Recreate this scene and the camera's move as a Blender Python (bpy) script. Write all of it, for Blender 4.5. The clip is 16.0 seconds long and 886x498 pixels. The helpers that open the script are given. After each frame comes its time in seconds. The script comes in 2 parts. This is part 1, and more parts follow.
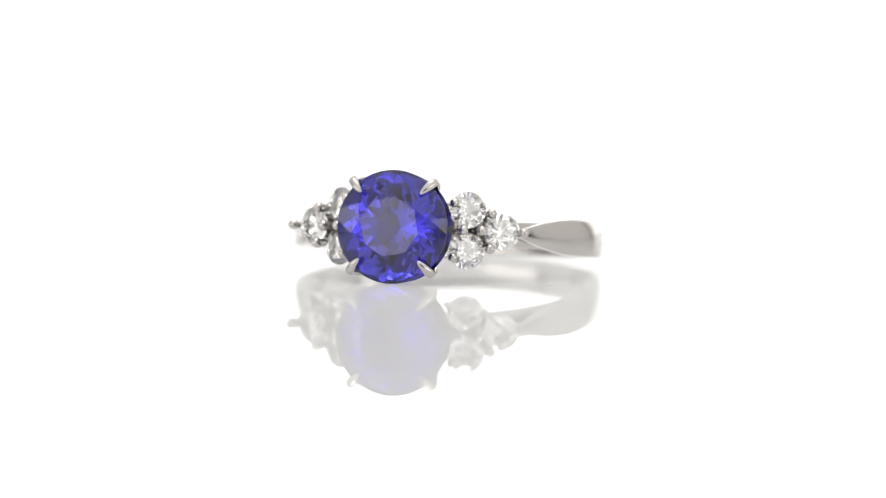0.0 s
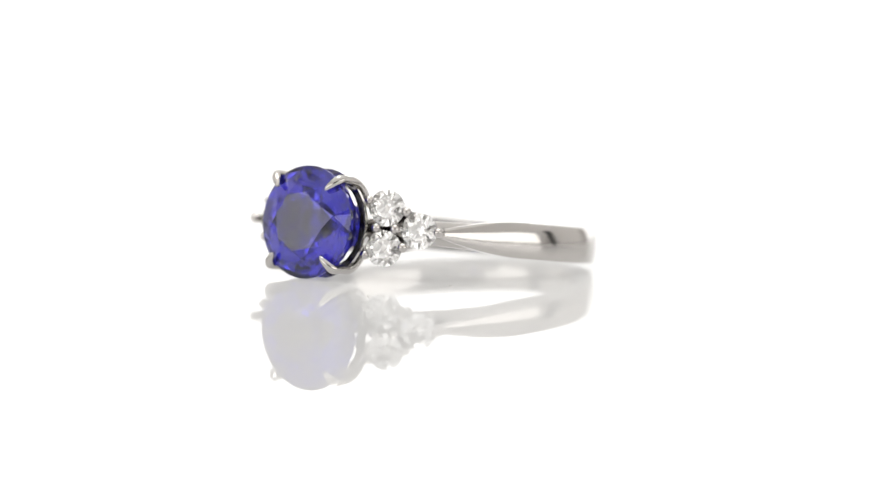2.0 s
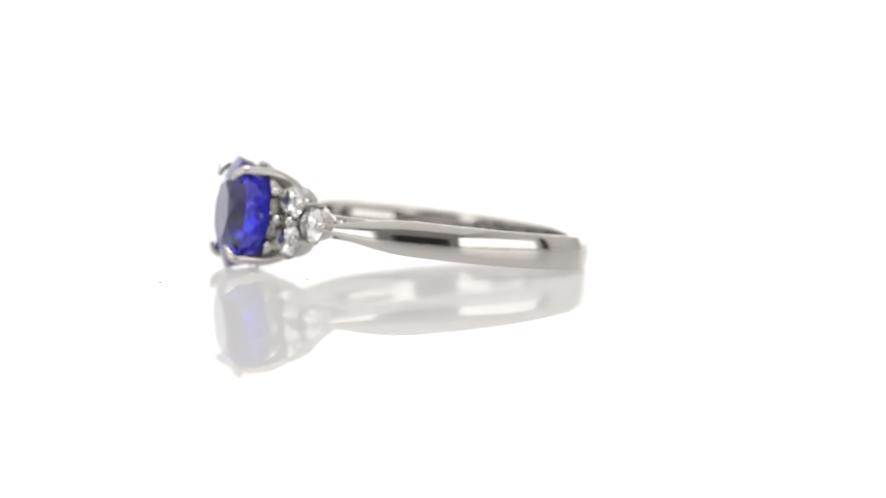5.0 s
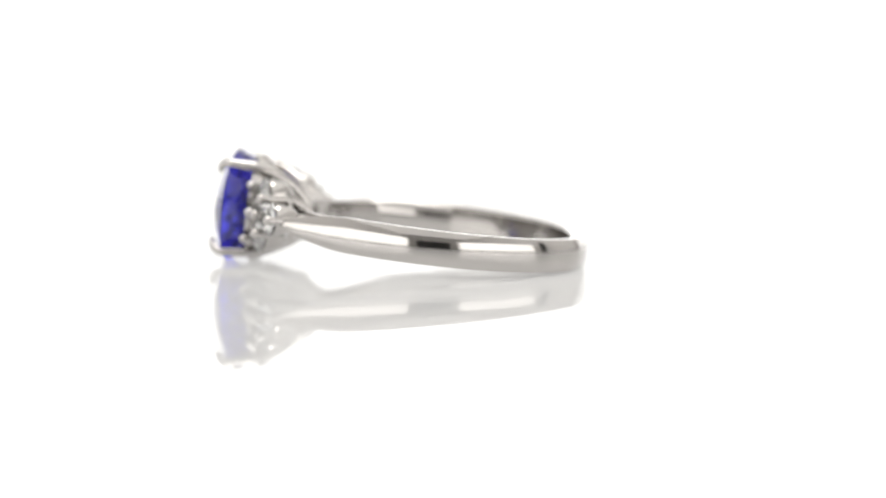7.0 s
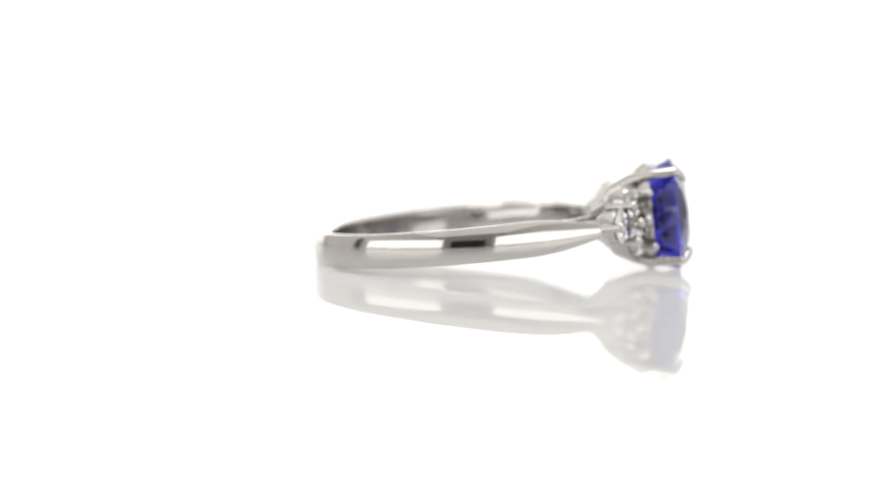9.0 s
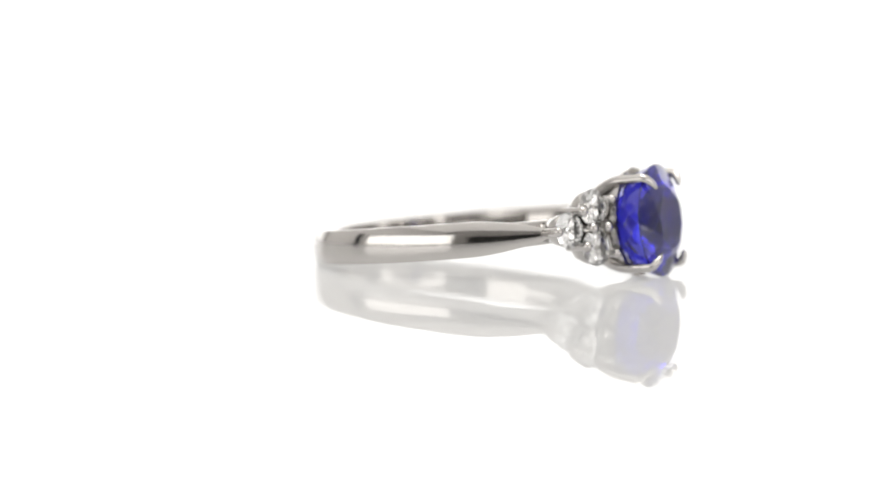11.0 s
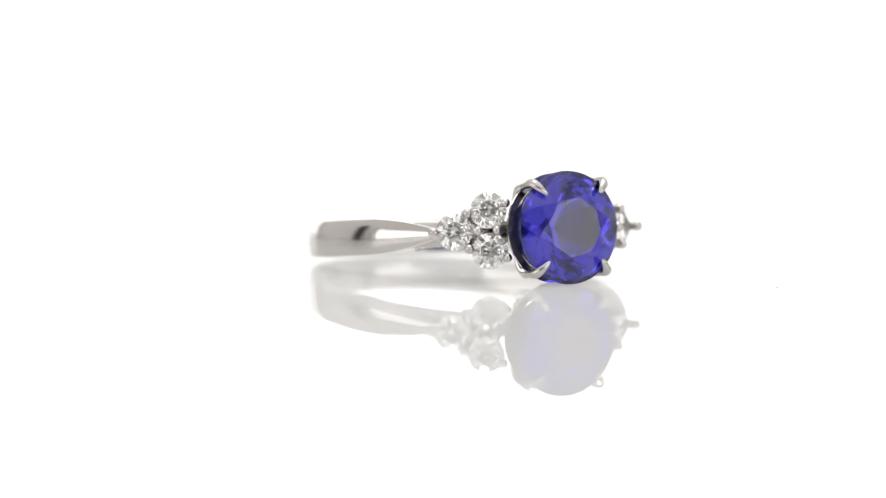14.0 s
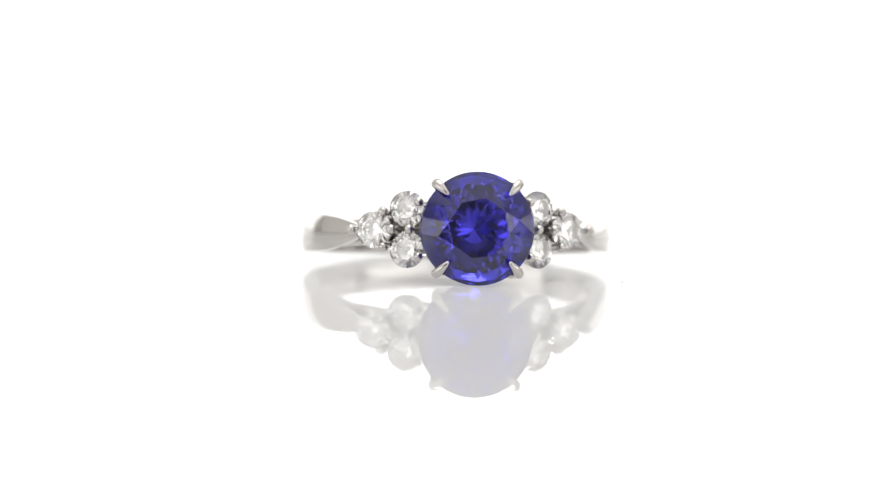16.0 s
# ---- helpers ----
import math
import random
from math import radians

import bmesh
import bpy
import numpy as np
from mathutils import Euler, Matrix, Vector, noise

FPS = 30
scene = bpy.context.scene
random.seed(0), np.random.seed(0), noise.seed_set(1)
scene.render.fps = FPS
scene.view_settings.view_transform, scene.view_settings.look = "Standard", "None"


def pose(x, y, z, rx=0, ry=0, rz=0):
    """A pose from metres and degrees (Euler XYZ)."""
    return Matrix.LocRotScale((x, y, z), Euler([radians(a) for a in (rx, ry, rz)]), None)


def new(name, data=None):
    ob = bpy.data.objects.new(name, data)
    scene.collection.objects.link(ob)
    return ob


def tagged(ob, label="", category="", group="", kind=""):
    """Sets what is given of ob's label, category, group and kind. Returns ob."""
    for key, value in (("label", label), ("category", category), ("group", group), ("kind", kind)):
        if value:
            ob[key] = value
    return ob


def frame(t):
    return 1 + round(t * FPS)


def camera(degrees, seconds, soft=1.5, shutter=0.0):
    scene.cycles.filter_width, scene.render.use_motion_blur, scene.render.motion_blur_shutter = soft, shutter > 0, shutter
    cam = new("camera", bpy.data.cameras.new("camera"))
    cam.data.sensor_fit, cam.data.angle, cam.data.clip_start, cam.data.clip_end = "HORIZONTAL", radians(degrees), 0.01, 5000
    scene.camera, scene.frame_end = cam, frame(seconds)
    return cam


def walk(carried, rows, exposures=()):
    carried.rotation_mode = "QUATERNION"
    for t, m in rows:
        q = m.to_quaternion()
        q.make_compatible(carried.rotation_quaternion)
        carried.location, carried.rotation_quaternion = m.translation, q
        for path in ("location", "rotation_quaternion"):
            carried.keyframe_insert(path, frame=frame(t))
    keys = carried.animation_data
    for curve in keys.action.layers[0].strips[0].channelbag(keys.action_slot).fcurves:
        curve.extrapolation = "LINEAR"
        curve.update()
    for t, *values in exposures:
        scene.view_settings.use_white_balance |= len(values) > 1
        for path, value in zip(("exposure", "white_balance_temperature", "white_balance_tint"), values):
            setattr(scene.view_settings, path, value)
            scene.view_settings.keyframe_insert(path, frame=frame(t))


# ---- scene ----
cam = camera(4.8, 16.0, soft=1.0)
MM = 0.001
EYE = pose(-0.2 * MM, -734.0 * MM, 61.85 * MM, 85.274, 0, 0.027) @ pose(0, 0, 0, 0, 0, 0.865)
walk(cam, [(0.0, EYE), (16.0, EYE)])
# macro lens: shallow focus on the front of the ring
cam.data.dof.use_dof = True
cam.data.dof.focus_distance = 0.7203
cam.data.dof.aperture_fstop = 25
scene.view_settings.exposure = 0.0

# ---- light ----
world = bpy.data.worlds.new("studio_dark")
world.use_nodes = True
world.node_tree.nodes["Background"].inputs["Color"].default_value = (1, 1, 1, 1)
world.node_tree.nodes["Background"].inputs["Strength"].default_value = 0.02
scene.world = world

FRONT_LIGHT = 1.4
BACK_FILL = 0.985
TOP_LIGHT = 0.54
OVERHEAD_FILL = 8.0
TABLE_FILL = 0.585


# ---- materials ----
def material(name):
    m = bpy.data.materials.new(name)
    m.use_nodes = True
    nt = m.node_tree
    return m, nt, nt.nodes["Principled BSDF"]


def node(nt, kind, **values):
    n = nt.nodes.new(kind)
    for key, value in values.items():
        n.inputs[key].default_value = value
    return n


def emitter(name, colour, strength):
    """A lit diffuser, faintly uneven."""
    m, nt, b = material(name)
    tc = node(nt, "ShaderNodeTexCoord")
    nz = node(nt, "ShaderNodeTexNoise", Scale=4.0, Detail=2.0)
    nt.links.new(tc.outputs["Object"], nz.inputs["Vector"])
    mr = node(nt, "ShaderNodeMapRange")
    mr.inputs["To Min"].default_value = strength * 0.995
    mr.inputs["To Max"].default_value = strength * 1.005
    nt.links.new(nz.outputs["Fac"], mr.inputs["Value"])
    b.inputs["Base Color"].default_value = (0.8, 0.8, 0.8, 1)
    b.inputs["Emission Color"].default_value = (*colour, 1)
    nt.links.new(mr.outputs["Result"], b.inputs["Emission Strength"])
    return m


def surface(name, colour, rough, vary=0.06, scale=60.0, bump=0.02, metallic=0.0, ior=1.5):
    """A surface whose colour and gloss vary at a coarse and a fine scale."""
    m, nt, b = material(name)
    tc = node(nt, "ShaderNodeTexCoord")
    big = node(nt, "ShaderNodeTexNoise", Scale=scale, Detail=3.0)
    fine = node(nt, "ShaderNodeTexNoise", Scale=scale * 14, Detail=4.0)
    for n in (big, fine):
        nt.links.new(tc.outputs["Object"], n.inputs["Vector"])
    mix = node(nt, "ShaderNodeMix")
    mix.data_type = "RGBA"
    mix.inputs["A"].default_value = (*[c * (1 - vary) for c in colour], 1)
    mix.inputs["B"].default_value = (*[min(1, c * (1 + vary)) for c in colour], 1)
    nt.links.new(big.outputs["Fac"], mix.inputs["Factor"])
    nt.links.new(mix.outputs["Result"], b.inputs["Base Color"])
    mr = node(nt, "ShaderNodeMapRange")
    mr.inputs["To Min"].default_value = rough * 0.7
    mr.inputs["To Max"].default_value = rough * 1.3
    nt.links.new(fine.outputs["Fac"], mr.inputs["Value"])
    nt.links.new(mr.outputs["Result"], b.inputs["Roughness"])
    if bump:
        bp = node(nt, "ShaderNodeBump", Strength=bump, Distance=0.0002)
        nt.links.new(fine.outputs["Fac"], bp.inputs["Height"])
        nt.links.new(bp.outputs["Normal"], b.inputs["Normal"])
    b.inputs["Metallic"].default_value = metallic
    b.inputs["IOR"].default_value = ior
    return m


def gem_material(name, colour, ior, zoning=0.0):
    """Cut stone, with soft colour zoning through its body."""
    m, nt, b = material(name)
    b.inputs["Transmission Weight"].default_value = 1.0
    b.inputs["Roughness"].default_value = 0.0
    b.inputs["IOR"].default_value = ior
    if zoning:
        tc = node(nt, "ShaderNodeTexCoord")
        nz = node(nt, "ShaderNodeTexNoise", Scale=260.0, Detail=1.0)
        nt.links.new(tc.outputs["Object"], nz.inputs["Vector"])
        mix = node(nt, "ShaderNodeMix")
        mix.data_type = "RGBA"
        mix.inputs["A"].default_value = (colour[0] * (1 + zoning), colour[1] * (1 - zoning), colour[2], 1)
        mix.inputs["B"].default_value = (colour[0] * (1 - zoning), colour[1] * (1 + zoning), colour[2], 1)
        nt.links.new(nz.outputs["Fac"], mix.inputs["Factor"])
        nt.links.new(mix.outputs["Result"], b.inputs["Base Color"])
    else:
        b.inputs["Base Color"].default_value = (*colour, 1)
    return m


def glow_fill_acrylic(name, colour, glow, gloss):
    """White acrylic, brightened by an added glow, under a polished face that is mirror-like at a low angle."""
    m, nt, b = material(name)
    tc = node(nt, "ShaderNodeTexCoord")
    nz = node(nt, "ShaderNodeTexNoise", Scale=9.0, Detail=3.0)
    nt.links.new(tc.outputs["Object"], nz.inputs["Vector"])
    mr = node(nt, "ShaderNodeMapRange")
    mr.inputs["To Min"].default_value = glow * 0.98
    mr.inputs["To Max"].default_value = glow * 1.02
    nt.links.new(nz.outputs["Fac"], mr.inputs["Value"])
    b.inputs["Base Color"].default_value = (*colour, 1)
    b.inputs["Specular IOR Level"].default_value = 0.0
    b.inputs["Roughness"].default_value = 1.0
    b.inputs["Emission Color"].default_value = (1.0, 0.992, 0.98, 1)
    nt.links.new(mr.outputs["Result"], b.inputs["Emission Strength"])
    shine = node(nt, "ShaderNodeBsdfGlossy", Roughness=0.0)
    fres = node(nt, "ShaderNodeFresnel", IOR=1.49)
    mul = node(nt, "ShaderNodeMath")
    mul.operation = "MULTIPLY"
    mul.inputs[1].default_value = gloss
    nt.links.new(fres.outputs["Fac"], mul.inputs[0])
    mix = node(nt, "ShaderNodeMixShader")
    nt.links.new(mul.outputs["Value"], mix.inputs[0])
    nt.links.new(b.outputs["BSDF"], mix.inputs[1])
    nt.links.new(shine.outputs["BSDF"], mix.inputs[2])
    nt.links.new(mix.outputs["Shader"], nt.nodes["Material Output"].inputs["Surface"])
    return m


GOLD = surface("white_gold", (0.51, 0.492, 0.475), 0.075, vary=0.03, scale=300.0, bump=0.015, metallic=1.0)
BLUE = gem_material("blue_gem", (0.036, 0.031, 0.47), 1.69, zoning=0.35)
CLEAR = gem_material("clear_diamond", (0.995, 0.995, 0.99), 2.417)
ACRYLIC = surface("white_acrylic", (0.88, 0.87, 0.85), 0.02, vary=0.01, scale=20.0, bump=0.0, ior=1.49)
# low base colour plus added glow, which keeps the disc bright under the ring
TABLE = glow_fill_acrylic("glow_fill_acrylic", (0.25, 0.248, 0.243), TABLE_FILL, 0.66)
DUST = surface("grey_dust", (0.5, 0.48, 0.45), 0.8, scale=900.0)
WHITE_CLOTH = surface("white_cloth", (0.82, 0.81, 0.80), 0.9, vary=0.02, scale=12.0, bump=0.05)
GREY_CLOTH = surface("grey_cloth", (0.45, 0.44, 0.43), 0.9, vary=0.03, scale=12.0, bump=0.05)
BLACK_CLOTH = surface("black_cloth", (0.03, 0.03, 0.03), 0.9, vary=0.2, scale=12.0, bump=0.05)
BLACK_PLASTIC = surface("black_plastic", (0.03, 0.03, 0.032), 0.4, vary=0.1, scale=40.0)
FRONT_GLOW = emitter("front_diffuser", (1.0, 0.975, 0.94), FRONT_LIGHT)
BACK_GLOW = emitter("back_fill_glow", (1.0, 1.0, 1.0), BACK_FILL)
OVERHEAD_GLOW = emitter("overhead_fill_glow", (1.0, 0.98, 0.95), OVERHEAD_FILL)
TOP_GLOW = emitter("top_diffuser", (1.0, 0.98, 0.95), TOP_LIGHT)


# ---- building helpers ----
def part(name, bm, mat, parent=None, label="", smooth=False):
    """Links a bmesh in millimetres as one mesh object."""
    bmesh.ops.scale(bm, vec=(MM, MM, MM), verts=bm.verts)
    bmesh.ops.recalc_face_normals(bm, faces=bm.faces)
    for f in bm.faces:
        f.smooth = smooth
    for e in bm.edges:
        e.smooth = not (smooth and len(e.link_faces) == 2 and e.calc_face_angle(0) > radians(42))
    me = bpy.data.meshes.new(name)
    bm.to_mesh(me)
    bm.free()
    me.materials.append(mat)
    ob = new(name, me)
    ob.parent = parent
    if label:
        tagged(ob, label)
    return ob


def box(bm, x0, x1, y0, y1, z0, z1, bevel=0.0):
    made = bmesh.ops.create_cube(bm, size=1.0, matrix=Matrix.LocRotScale(
        ((x0 + x1) / 2, (y0 + y1) / 2, (z0 + z1) / 2), None, (x1 - x0, y1 - y0, z1 - z0)))
    if bevel:
        edges = list({e for v in made["verts"] for e in v.link_edges})
        bmesh.ops.bevel(bm, geom=edges, offset=bevel, segments=2, affect="EDGES", profile=0.5)
    return bm


def sweep(bm, sections, closed=False):
    """Skins rings of points into a tube with capped ends."""
    rings = [[bm.verts.new(p) for p in s] for s in sections]
    pairs = list(zip(rings, rings[1:])) + ([(rings[-1], rings[0])] if closed else [])
    for a, b in pairs:
        k = len(a)
        for i in range(k):
            bm.faces.new((a[i], a[(i + 1) % k], b[(i + 1) % k], b[i]))
    if not closed:
        bm.faces.new(rings[0])
        bm.faces.new(rings[-1][::-1])


def smooth_path(points, n):
    """Catmull-Rom through points; each point is a tuple of any length."""
    pts = [np.array(p, float) for p in points]
    pts = [2 * pts[0] - pts[1]] + pts + [2 * pts[-1] - pts[-2]]
    out = []
    for i in range(1, len(pts) - 2):
        a, b, c, d = pts[i - 1:i + 3]
        for k in range(n):
            t = k / n
            out.append(0.5 * (2 * b + (c - a) * t + (2 * a - 5 * b + 4 * c - d) * t * t + (3 * b - a - 3 * c + d) * t ** 3))
    out.append(pts[-2])
    return out


def tube(bm, path, sides=12, flat=1.0, across=(0.0, 0.2, 1.0)):
    """A round wire along path rows of (x, y, z, radius)."""
    sections = []
    for i, p in enumerate(path):
        a, b = path[max(0, i - 1)][:3], path[min(len(path) - 1, i + 1)][:3]
        d = Vector(b - a).normalized()
        s = d.cross(Vector(across)).normalized()
        q = d.cross(s)
        sections.append([Vector(p[:3]) + float(p[3]) * (math.cos(w) * s + flat * math.sin(w) * q)
                         for w in (2 * math.pi * k / sides for k in range(sides))])
    sweep(bm, sections)


# ---- the ring: its own axes in millimetres: x across, -y out to the head, z along the finger ----
SEAT = pose(0.1, -1.1, 2.27, -5.98, 0, 6.8)
HEAD = SEAT @ Matrix.Translation((0, 0.5, 0.09))
GIRDLE = -15.0


def seated(bm, where=None):
    bmesh.ops.transform(bm, matrix=where or HEAD, verts=bm.verts)
    return bm


def brilliant(radius, crown, pavilion, table, fold, rows, girdle=4):
    """A round brilliant, table up, girdle at z = 0. rows: pavilion rings as (share of radius, share of depth, count)."""
    bm = bmesh.new()

    def circle(r, z, count, shift=0.0):
        for k in range(count):
            w = 2 * math.pi * (k + shift) / count
            bm.verts.new((r * math.cos(w), r * math.sin(w), z))

    thick = radius * 0.02
    circle(radius * table, crown, fold, 0.5)
    circle(radius * (table + 0.42 * (1 - table)), crown * 0.70, fold)
    circle(radius * 0.995, thick, fold * girdle)
    circle(radius, 0, fold * girdle)
    circle(radius * 0.995, -thick, fold * girdle)
    for share, depth, count, shift in rows:
        circle(radius * share, -pavilion * depth, count, shift)
    bm.verts.new((0, 0, -pavilion))
    hull = bmesh.ops.convex_hull(bm, input=bm.verts)
    loose = [v for v in hull["geom_interior"] if isinstance(v, bmesh.types.BMVert)]
    bmesh.ops.delete(bm, geom=loose, context="VERTS")
    return bm


def placed(bm, where, out, turn=0.0):
    """Turns a part built round z so that z points along out, and puts it at where."""
    q = Vector(out).to_track_quat("Z", "Y").to_matrix().to_4x4()
    m = Matrix.Translation(where) @ q @ Matrix.Rotation(turn, 4, "Z")
    bmesh.ops.transform(bm, matrix=m, verts=bm.verts)
    return bm


def shank(ring):
    """The finger band: even at the back, widest at the shoulders, running to a point at each cluster."""
    R, n = 10.7, 30
    line = []
    for k in range(n + 1):
        a = radians(95) * k / n
        line.append((R * math.sin(a), R * math.cos(a)))
    p0, p3 = Vector(line[-1]), Vector((7.55, -9.75))
    p1, p2 = p0 + 3.2 * Vector((-0.087, -0.996)), p3 + 3.0 * Vector((0.5, 0.86))
    for k in range(1, 29):
        t = k / 28
        q = (1 - t) ** 3 * p0 + 3 * t * (1 - t) ** 2 * p1 + 3 * t * t * (1 - t) * p2 + t ** 3 * p3
        line.append((q.x, q.y))
    total = [0.0]
    for a, b in zip(line, line[1:]):
        total.append(total[-1] + math.dist(a, b))
    half = []
    for i, (x, y) in enumerate(line):
        a, b = line[max(0, i - 1)], line[min(len(line) - 1, i + 1)]
        d = Vector((b[0] - a[0], b[1] - a[1], 0)).normalized()
        if i == 0:
            d = Vector((1, 0, 0))
        out = Vector((-d.y, d.x, 0))
        left = total[-1] - total[i]
        s = total[i] / total[-1]
        w = 1.14 + 0.12 * min(1, s / 0.6)
        w = min(w, 0.2 + (w - 0.2) * math.sin(min(1, left / 6.6) * math.pi / 2) ** 0.9)
        deep = 1.3 - 0.5 * max(0, s - 0.62) * 2.6
        deep = min(deep, 0.35 + left * 0.25)
        half.append((Vector((x, y, 0)), out, w, deep))
    mirror = [(Vector((-c.x, c.y, 0)), Vector((-o.x, o.y, 0)), w, d) for c, o, w, d in half[:0:-1]]
    bm = bmesh.new()
    sections = []
    for c, out, w, deep in mirror + half:
        c = c + Vector((0.22, 0, 0))
        prof = []
        for k in range(17):
            u = -1 + k / 8
            drop = (0.13 * u * u + 0.06 * u ** 4 + 0.06 * u) * min(1.1, w)
            prof.append((u * 0.97, -drop))
        lip = [(0.955 + 0.045 * math.sin(math.pi * k / 7), k / 7) for k in range(1, 7)]
        side = [(u - 0.12 * q * q, q) for u, q in lip]
        for sign in (1, -1):
            top = prof[16 if sign > 0 else 0][1]
            run = [(sign * u, top + (-deep - top) * q) for u, q in side] + [(sign * 0.8, -deep), (sign * 0.45, -deep - 0.02)]
            prof = prof + (run if sign > 0 else run[::-1])
        sections.append([c + out * o + Vector((0, 0, u * w)) for u, o in prof])
    sweep(bm, sections)
    return part("shank", seated(bm, SEAT), GOLD, ring, "polished white gold band with tapering shoulders", smooth=True)


def bridge(ring):
    """The piece under the head that closes the finger hole."""
    bm = bmesh.new()
    sections = []
    for k in range(61):
        a = radians(-92 + 184 * k / 60)
        o = Vector((math.sin(a), -math.cos(a), 0))
        e = abs(k - 30) / 30
        w = 0.72 + 0.26 * min(1, e / 0.8)
        thick = 0.5 - 0.15 * e
        sections.append([o * (9.42 + r * thick) + Vector((0.22, 0, z * w)) for r, z in
                         ((0.96, -0.7), (1, 0), (0.96, 0.7), (0.7, 0.97), (0.25, 1), (0.04, 0.9), (0, 0), (0.04, -0.9), (0.25, -1), (0.7, -0.97))])
    sweep(bm, sections)
    return part("bridge", seated(bm, SEAT), GOLD, ring, "curved white gold bridge under the setting", smooth=True)


def rail(ring, out, inner, outer, thick, name="gallery_rail"):
    """A flat ring of wire round the gem's axis, with softened edges."""
    bm = bmesh.new()
    prof = [(inner, -0.3), (inner + 0.08, -0.5), (outer - 0.08, -0.5), (outer, -0.3), (outer, 0.3), (outer - 0.08, 0.5), (inner + 0.08, 0.5), (inner, 0.3)]
    sweep(bm, [[(r * math.cos(a), -out + t * thick, r * math.sin(a)) for r, t in prof]
               for a in (2 * math.pi * k / 64 for k in range(64))], closed=True)
    return part(name, seated(bm), GOLD, ring, smooth=True)


def gallery(ring, name, start, end, slope, thick=0.3):
    """A piece of the conical collar under the gem, between two angles round its axis."""
    bm = bmesh.new()
    n = 64 if end - start == 360 else 24
    prof = [(y, rad) for y, rad in slope] + [(y - 0.03, rad - thick) for y, rad in slope[::-1]]
    sections = []
    for k in range(n if end - start == 360 else n + 1):
        a = radians(start + (end - start) * k / n)
        sections.append([(rad * math.cos(a), -y, rad * math.sin(a)) for y, rad in prof])
    sweep(bm, sections, closed=end - start == 360)
    ob = part(name, seated(bm), GOLD, ring, smooth=True)
    ob.data.set_sharp_from_angle(angle=radians(35))
    return ob


def prong(ring, sx, sz):
    bm = bmesh.new()
    path = smooth_path([(sx * 0.75, -9.6, sz * 0.7, 0.42), (sx * 1.5, -11.0, sz * 2.1, 0.42), (sx * 2.35, -12.8, sz * 2.93, 0.37),
                        (sx * 2.78, -14.4, sz * 3.06, 0.32), (sx * 2.84, -15.2, sz * 3.08, 0.30), (sx * 2.55, -15.58, sz * 2.76, 0.27),
                        (sx * 2.22, -15.78, sz * 2.42, 0.17), (sx * 2.08, -15.82, sz * 2.28, 0.07)], 5)
    tube(bm, path, 12, 1.12, (-sz * 3.05, 0.0, sx * 2.82))
    return part("prong", seated(bm), GOLD, ring, smooth=True)


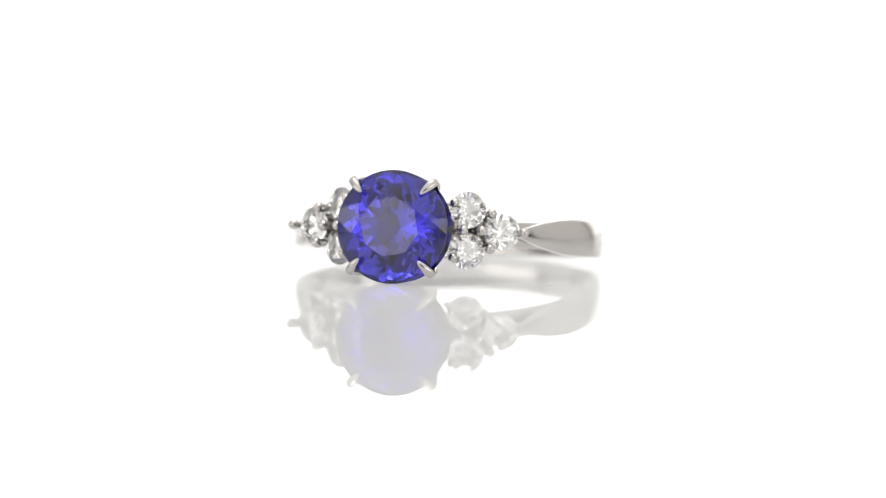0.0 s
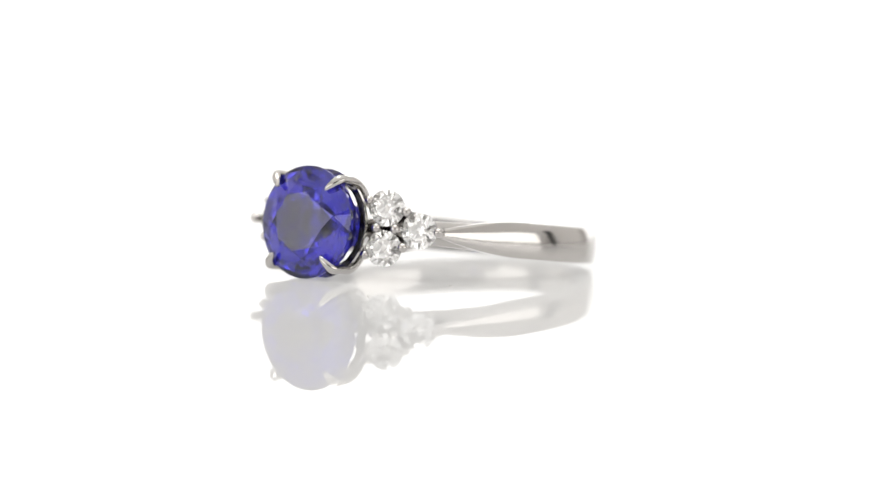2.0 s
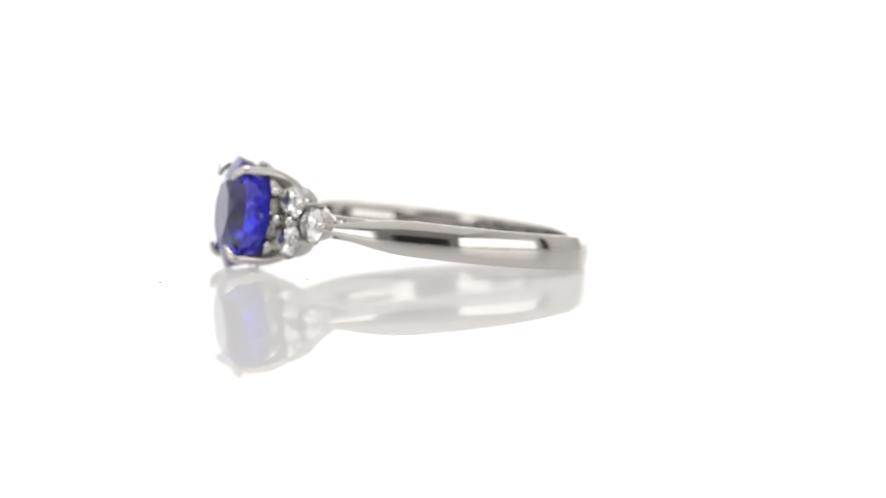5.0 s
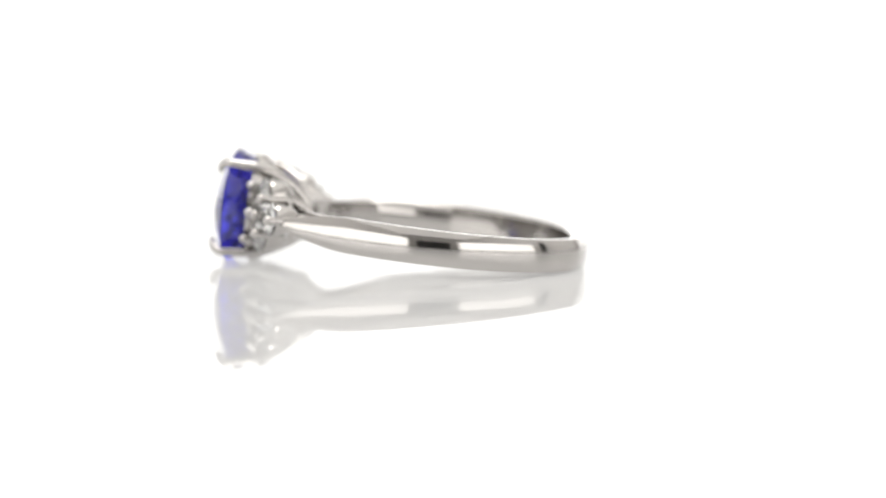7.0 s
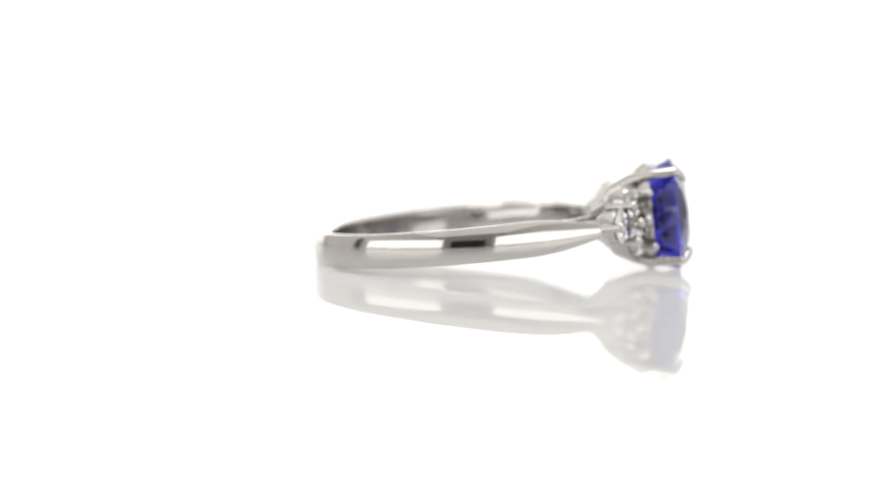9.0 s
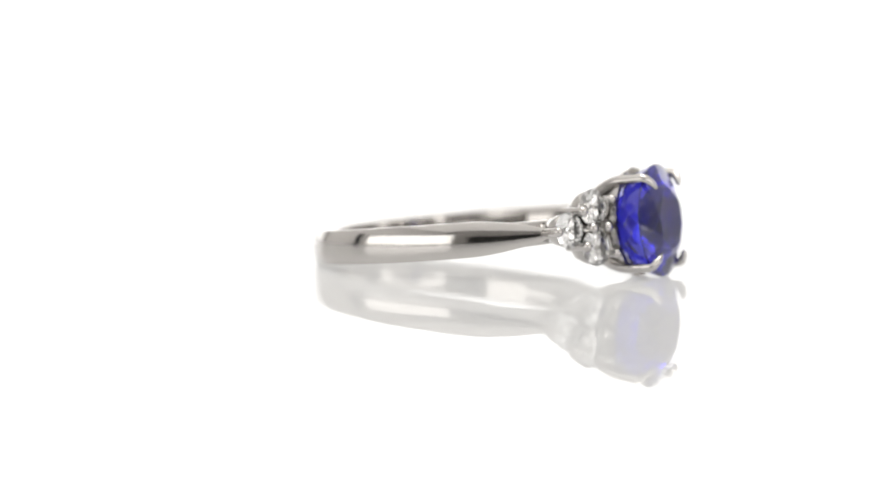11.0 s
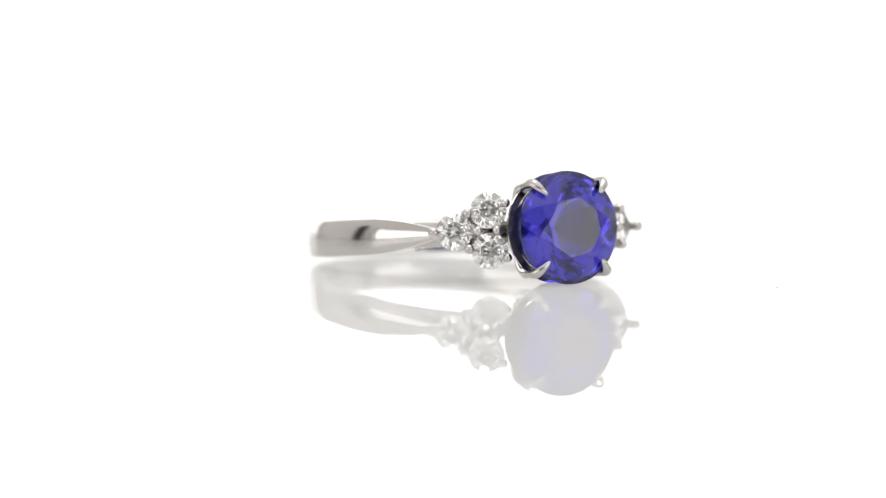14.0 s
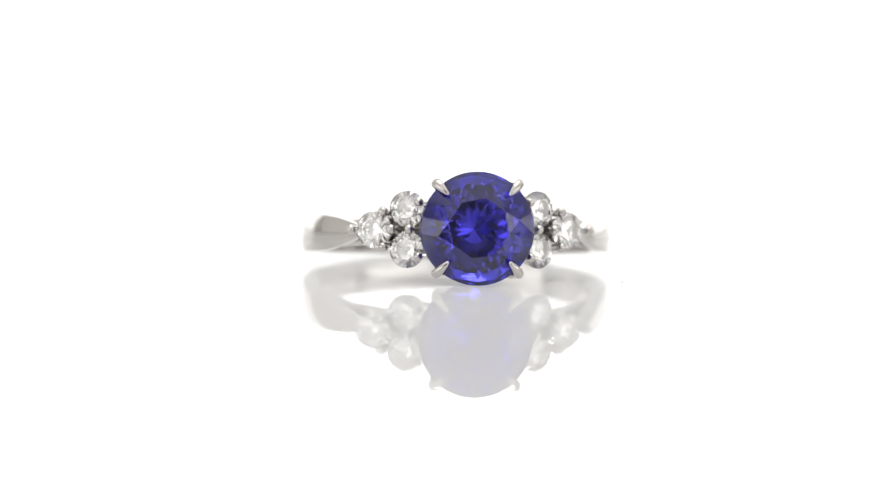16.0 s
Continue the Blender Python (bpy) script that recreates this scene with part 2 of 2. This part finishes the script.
def cluster(ring, side):
    """Three small diamonds with their cups and the beads that hold them."""
    out = Vector((side * 0.44, -0.9, 0)).normalized()
    spots = [Vector((side * (x + 0.22), y, z)) - 0.12 * out for x, y, z in ((6.5, -11.05, 0.0), (4.33, -12.08, 1.40), (4.33, -12.08, -1.40))]
    for i, s in enumerate(spots):
        bm = bmesh.new()
        prof = [(1.09, -0.22), (1.13, -0.4), (1.07, -0.9), (0.84, -1.6), (0.45, -1.95), (0.002, -2.05), (0.002, -1.34), (0.5, -1.2), (0.99, -0.5), (1.03, -0.24)]
        sweep(bm, [[(r * math.cos(w), r * math.sin(w), z) for r, z in prof]
                   for w in (2 * math.pi * k / 32 for k in range(32))], closed=True)
        cup = part("diamond_cup", seated(placed(bm, s, out)), GOLD, ring, smooth=True)
        bm = brilliant(1.26, 0.41, 1.09, 0.56, 8, [(0.22, 0.797, 8, 0.5)])
        part("diamond", seated(placed(bm, s, out, 0.3 + i)), CLEAR, cup, "small round brilliant-cut clear diamond")
    # the plate that joins the three cups
    bm = bmesh.new()
    for s in spots:
        for deep, r in ((1.3, 0.45), (1.36, 0.6), (1.6, 0.55), (1.75, 0.3)):
            for k in range(16):
                w = 2 * math.pi * k / 16
                flat = Vector((-out.y, out.x, 0))
                bm.verts.new(s - deep * out + r * (math.cos(w) * flat + math.sin(w) * Vector((0, 0, 1))))
    hull = bmesh.ops.convex_hull(bm, input=bm.verts)
    bmesh.ops.delete(bm, geom=[v for v in hull["geom_interior"] if isinstance(v, bmesh.types.BMVert)], context="VERTS")
    part("cluster_plate", seated(bm), GOLD, ring, smooth=True)
    beads = [(7.82, -10.4, 0, 0.36), (5.76, -11.5, 1.23, 0.37), (5.76, -11.62, -1.21, 0.37), (5.24, -11.95, 0, 0.38),
             (4.08, -12.6, 0, 0.36), (3.45, -12.8, 1.85, 0.33), (3.5, -12.9, -1.91, 0.33)]
    for x, y, z, r in beads:
        bm = bmesh.new()
        prof = [(0.0, 0.34), (0.1, 0.325), (0.19, 0.27), (0.26, 0.17), (0.29, 0.03), (0.27, -0.12), (0.23, -0.25), (0.22, -1.5), (0.0, -1.5)]
        k = r / 0.29
        sweep(bm, [[(max(a, 1e-4) * k * math.cos(w), max(a, 1e-4) * k * math.sin(w), b * k) for a, b in prof]
                   for w in (2 * math.pi * j / 16 for j in range(16))], closed=True)
        bmesh.ops.remove_doubles(bm, verts=bm.verts, dist=0.001)
        part("bead", seated(placed(bm, Vector((side * (x + 0.22), y, z)) + 0.33 * out, out)), GOLD, ring, smooth=True)
    # struts that carry the cluster up from the bridge
    for z, x0, x1 in ((0.75, 2.6, 4.3), (-0.75, 2.6, 4.3), (0.0, 5.2, 6.2)):
        bm = bmesh.new()
        y0 = -math.sqrt(9.6 ** 2 - x0 ** 2)
        y1 = -10.9 if z else -9.9
        tube(bm, smooth_path([(side * x0, y0, z * 0.6, 0.55), (side * (x0 * 0.5 + x1 * 0.5), (y0 + y1) / 2, z * 1.3, 0.5),
                              (side * x1, y1, z * 1.8, 0.5)], 5), 10)
        part("strut", seated(bm), GOLD, ring, smooth=True)


def tiers(steps):
    """Pavilion rings from (inner share of the radius, slope in degrees) steps; and the depth as a share of the radius."""
    rings, radius, deep = [], 1.0, 0.0
    for inner, slope in steps:
        deep += (radius - inner) * math.tan(radians(slope))
        rings.append((inner, deep))
        radius = inner
    return [(inner, z / deep, 16, 0.5 * (i % 2)) for i, (inner, z) in enumerate(rings[:-1])], deep


PAVILION, DEEP = tiers(((0.935, 72), (0.85, 61), (0.66, 50), (0.46, 43), (0.25, 40), (0.0, 37)))


def make_ring():
    ring = tagged(new("gemstone_ring"), "white gold ring with round blue gem and diamonds, lying flat", "ring")
    shank(ring)
    bridge(ring)
    gallery(ring, "gallery_rail", 0, 360, ((13.3, 3.78), (13.0, 3.74), (12.4, 3.3)), 0.5)
    for turn in (0, 180):
        gallery(ring, "gallery_wall", turn - 50, turn + 50, ((12.4, 3.16), (11.4, 2.6), (10.2, 1.95)))
    rail(ring, 10.9, 1.35, 1.85, 0.5, "base_rail")
    for sx in (-1, 1):
        for sz in (-1, 1):
            prong(ring, sx, sz)
    bm = brilliant(3.9, 0.9, 3.9 * DEEP, 0.54, 8, PAVILION, 8)
    part("centre_gem", seated(placed(bm, (0, GIRDLE, 0), (0, -1, 0), 0.2)), BLUE, ring, "large round faceted violet-blue gem")
    cluster(ring, -1)
    cluster(ring, 1)
    return ring


# ---- turntable ----
def make_turntable():
    table = tagged(new("turntable"), "glossy white acrylic turntable disc with added fill glow and dust specks", "turntable")
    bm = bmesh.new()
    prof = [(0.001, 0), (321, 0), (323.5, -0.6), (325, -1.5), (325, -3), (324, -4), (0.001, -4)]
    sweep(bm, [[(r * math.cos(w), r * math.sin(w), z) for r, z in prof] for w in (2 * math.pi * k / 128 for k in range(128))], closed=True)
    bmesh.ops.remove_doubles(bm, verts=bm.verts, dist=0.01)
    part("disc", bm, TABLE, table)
    for x, y, long, turn in ((11.8, -11.3, 0.34, 0.4), (-6.0, -6.5, 0.22, 1.2), (14.7, -21.7, 0.3, 2.0), (-3.1, -8.6, 0.25, 0.1)):
        bm = bmesh.new()
        bmesh.ops.create_icosphere(bm, subdivisions=2, radius=1.0)
        for v in bm.verts:
            v.co *= 1 + 0.5 * noise.noise(v.co * 2.1 + Vector((x, y, 0)))
        bmesh.ops.transform(bm, matrix=Matrix.Translation((x, y, 0.02)) @ Matrix.Rotation(turn, 4, "Z") @ Matrix.Diagonal((long / 2, 0.045, 0.025, 1)), verts=bm.verts)
        part("dust_speck", bm, DUST, table, "tiny grey speck of dust")
    return table


# ---- the light tent round it ----
def slab(name, x0, x1, y0, y1, z0, z1, mat, label, category):
    bm = box(bmesh.new(), x0, x1, y0, y1, z0, z1)
    return tagged(part(name, bm, mat), label, category, kind="structure")


slab("floor", -470, 470, -1010, 470, -20, -4.5, ACRYLIC, "glossy white acrylic floor of the light tent", "floor")
slab("wall_left", -470, -450, -1010, 450, -4.5, 430, WHITE_CLOTH, "plain white cloth side of the light tent", "wall")
slab("wall_right", 450, 470, -1010, 450, -4.5, 430, WHITE_CLOTH, "plain white cloth side of the light tent", "wall")
slab("wall_front", -450, 450, -1010, -990, -4.5, 430, GREY_CLOTH, "plain grey cloth front of the light tent", "wall")
slab("wall_back", -470, 470, 450, 470, -4.5, 430, WHITE_CLOTH, "plain white cloth back of the light tent", "wall")
slab("ceiling", -470, 470, -1010, 470, 430, 445, TOP_GLOW, "evenly lit white diffuser top of the light tent", "ceiling")


def light_panel(name, width, height, m, glow, label, frame_mat, bar=10):
    """A flat lit diffuser in a frame, facing -y, its foot at the origin."""
    rig = tagged(new(name), label, "light panel", "lit panels of the tent")
    rig.matrix_world = m
    part("diffuser", box(bmesh.new(), -width / 2, width / 2, 0, 6, bar, height - 10), glow, rig)
    bm = bmesh.new()
    box(bm, -width / 2 - 12, -width / 2, -3, 14, 0, height, 2)
    box(bm, width / 2, width / 2 + 12, -3, 14, 0, height, 2)
    box(bm, -width / 2, width / 2, -3, 14, height - 10, height)
    if bar:
        box(bm, -width / 2, width / 2, -3, 14, 0, bar)
    part("frame", bm, frame_mat, rig)
    return rig


light_panel("softbox", 410, 115, pose(-0.263, -0.216, -0.0045, 0, 0, 130.6), FRONT_GLOW, "upright white light panel in a grey frame beside the camera", GREY_CLOTH)
light_panel("softbox", 410, 115, pose(0.263, -0.216, -0.0045, 0, 0, -130.6), FRONT_GLOW, "upright white light panel in a grey frame beside the camera", GREY_CLOTH)


def camera_stand_in():
    """Matt black card on two feet behind the lens, added for the camera's reflection."""
    bm = box(bmesh.new(), -195, 195, -872, -868, -4.4, 165, 1)
    for x in (-170, 170):
        box(bm, x - 8, x + 8, -895, -845, -4.45, 1.5, 1)
    return tagged(part("camera_stand_in", bm, BLACK_CLOTH), "matt black card added behind the lens to mirror as the dark camera", "screen")


camera_stand_in()


def dark_post(x):
    """Short black post by the light panel's outer edge, added for dark band reflections."""
    bm = bmesh.new()
    prof = [(0.01, -4.5), (30, -4.5), (30, 0), (24, 3), (21, 6), (21, 126), (19, 130), (0.01, 130)]
    sweep(bm, [[(x + r * math.cos(w), 8 + r * math.sin(w), z) for r, z in prof] for w in (2 * math.pi * k / 32 for k in range(32))], closed=True)
    bmesh.ops.remove_doubles(bm, verts=bm.verts, dist=0.05)
    return tagged(part("dark_post", bm, BLACK_PLASTIC, smooth=True), "short black plastic post added beside the panel for dark reflections", "stand", "stands beside the light panels")


dark_post(-405)
dark_post(405)
# backdrop with added glow, so the table and band edges mirror plain white
light_panel("backdrop_fill", 700, 200, pose(0, 0.43, -0.0045, 0, 0, 0), BACK_GLOW, "upright white backdrop panel with added glow behind the turntable", WHITE_CLOTH, 0)
# unseen fill panel, added to brighten the table and stones from above
light_panel("overhead_fill", 190, 210, pose(0, 0.105, 0.423, 90, 0, 0), OVERHEAD_GLOW, "square white glowing panel added under the tent top as unseen fill", WHITE_CLOTH)

gem_ring = make_ring()
turntable = make_turntable()


# ---- movement ----
TURN = [(0.0, -21.7), (0.5, -27.8), (1.0, -34.0), (1.5, -40.1), (2.0, -46.3), (2.5, -52.4), (3.0, -58.6), (3.5, -64.7), (4.0, -70.9), (4.5, -77.0), (5.5, -89.3), (6.5, -101.5), (6.8, -104.6), (6.9, -106.0), (7.0, -108.2), (7.1, -114.2), (7.2, -121.0), (7.3, -128.8), (7.4, -138.6), (7.5, -148.6), (7.6, -159.1), (7.7, -169.0), (7.8, -179.1), (7.9, -187.8), (8.0, -197.8), (8.1, -207.3), (8.2, -216.2), (8.3, -228.2), (8.4, -238.5), (8.5, -248.9), (8.6, -257.4), (8.7, -264.3), (8.8, -269.3), (8.9, -271.8), (9.0, -273.8), (9.2, -276.9), (9.6, -282.0), (10.2, -289.3), (10.8, -296.6), (11.0, -299.0), (11.5, -305.2), (12.0, -311.3), (12.5, -317.4), (13.0, -323.5), (13.5, -329.6), (14.0, -335.6), (14.5, -341.7), (15.0, -347.8), (15.5, -353.9), (16.0, -360.0)]


def motions():
    rows = [(t, pose(0, 0, 0, 0, 0, a)) for t, a in TURN]
    walk(gem_ring, rows)
    walk(turntable, rows)


motions()
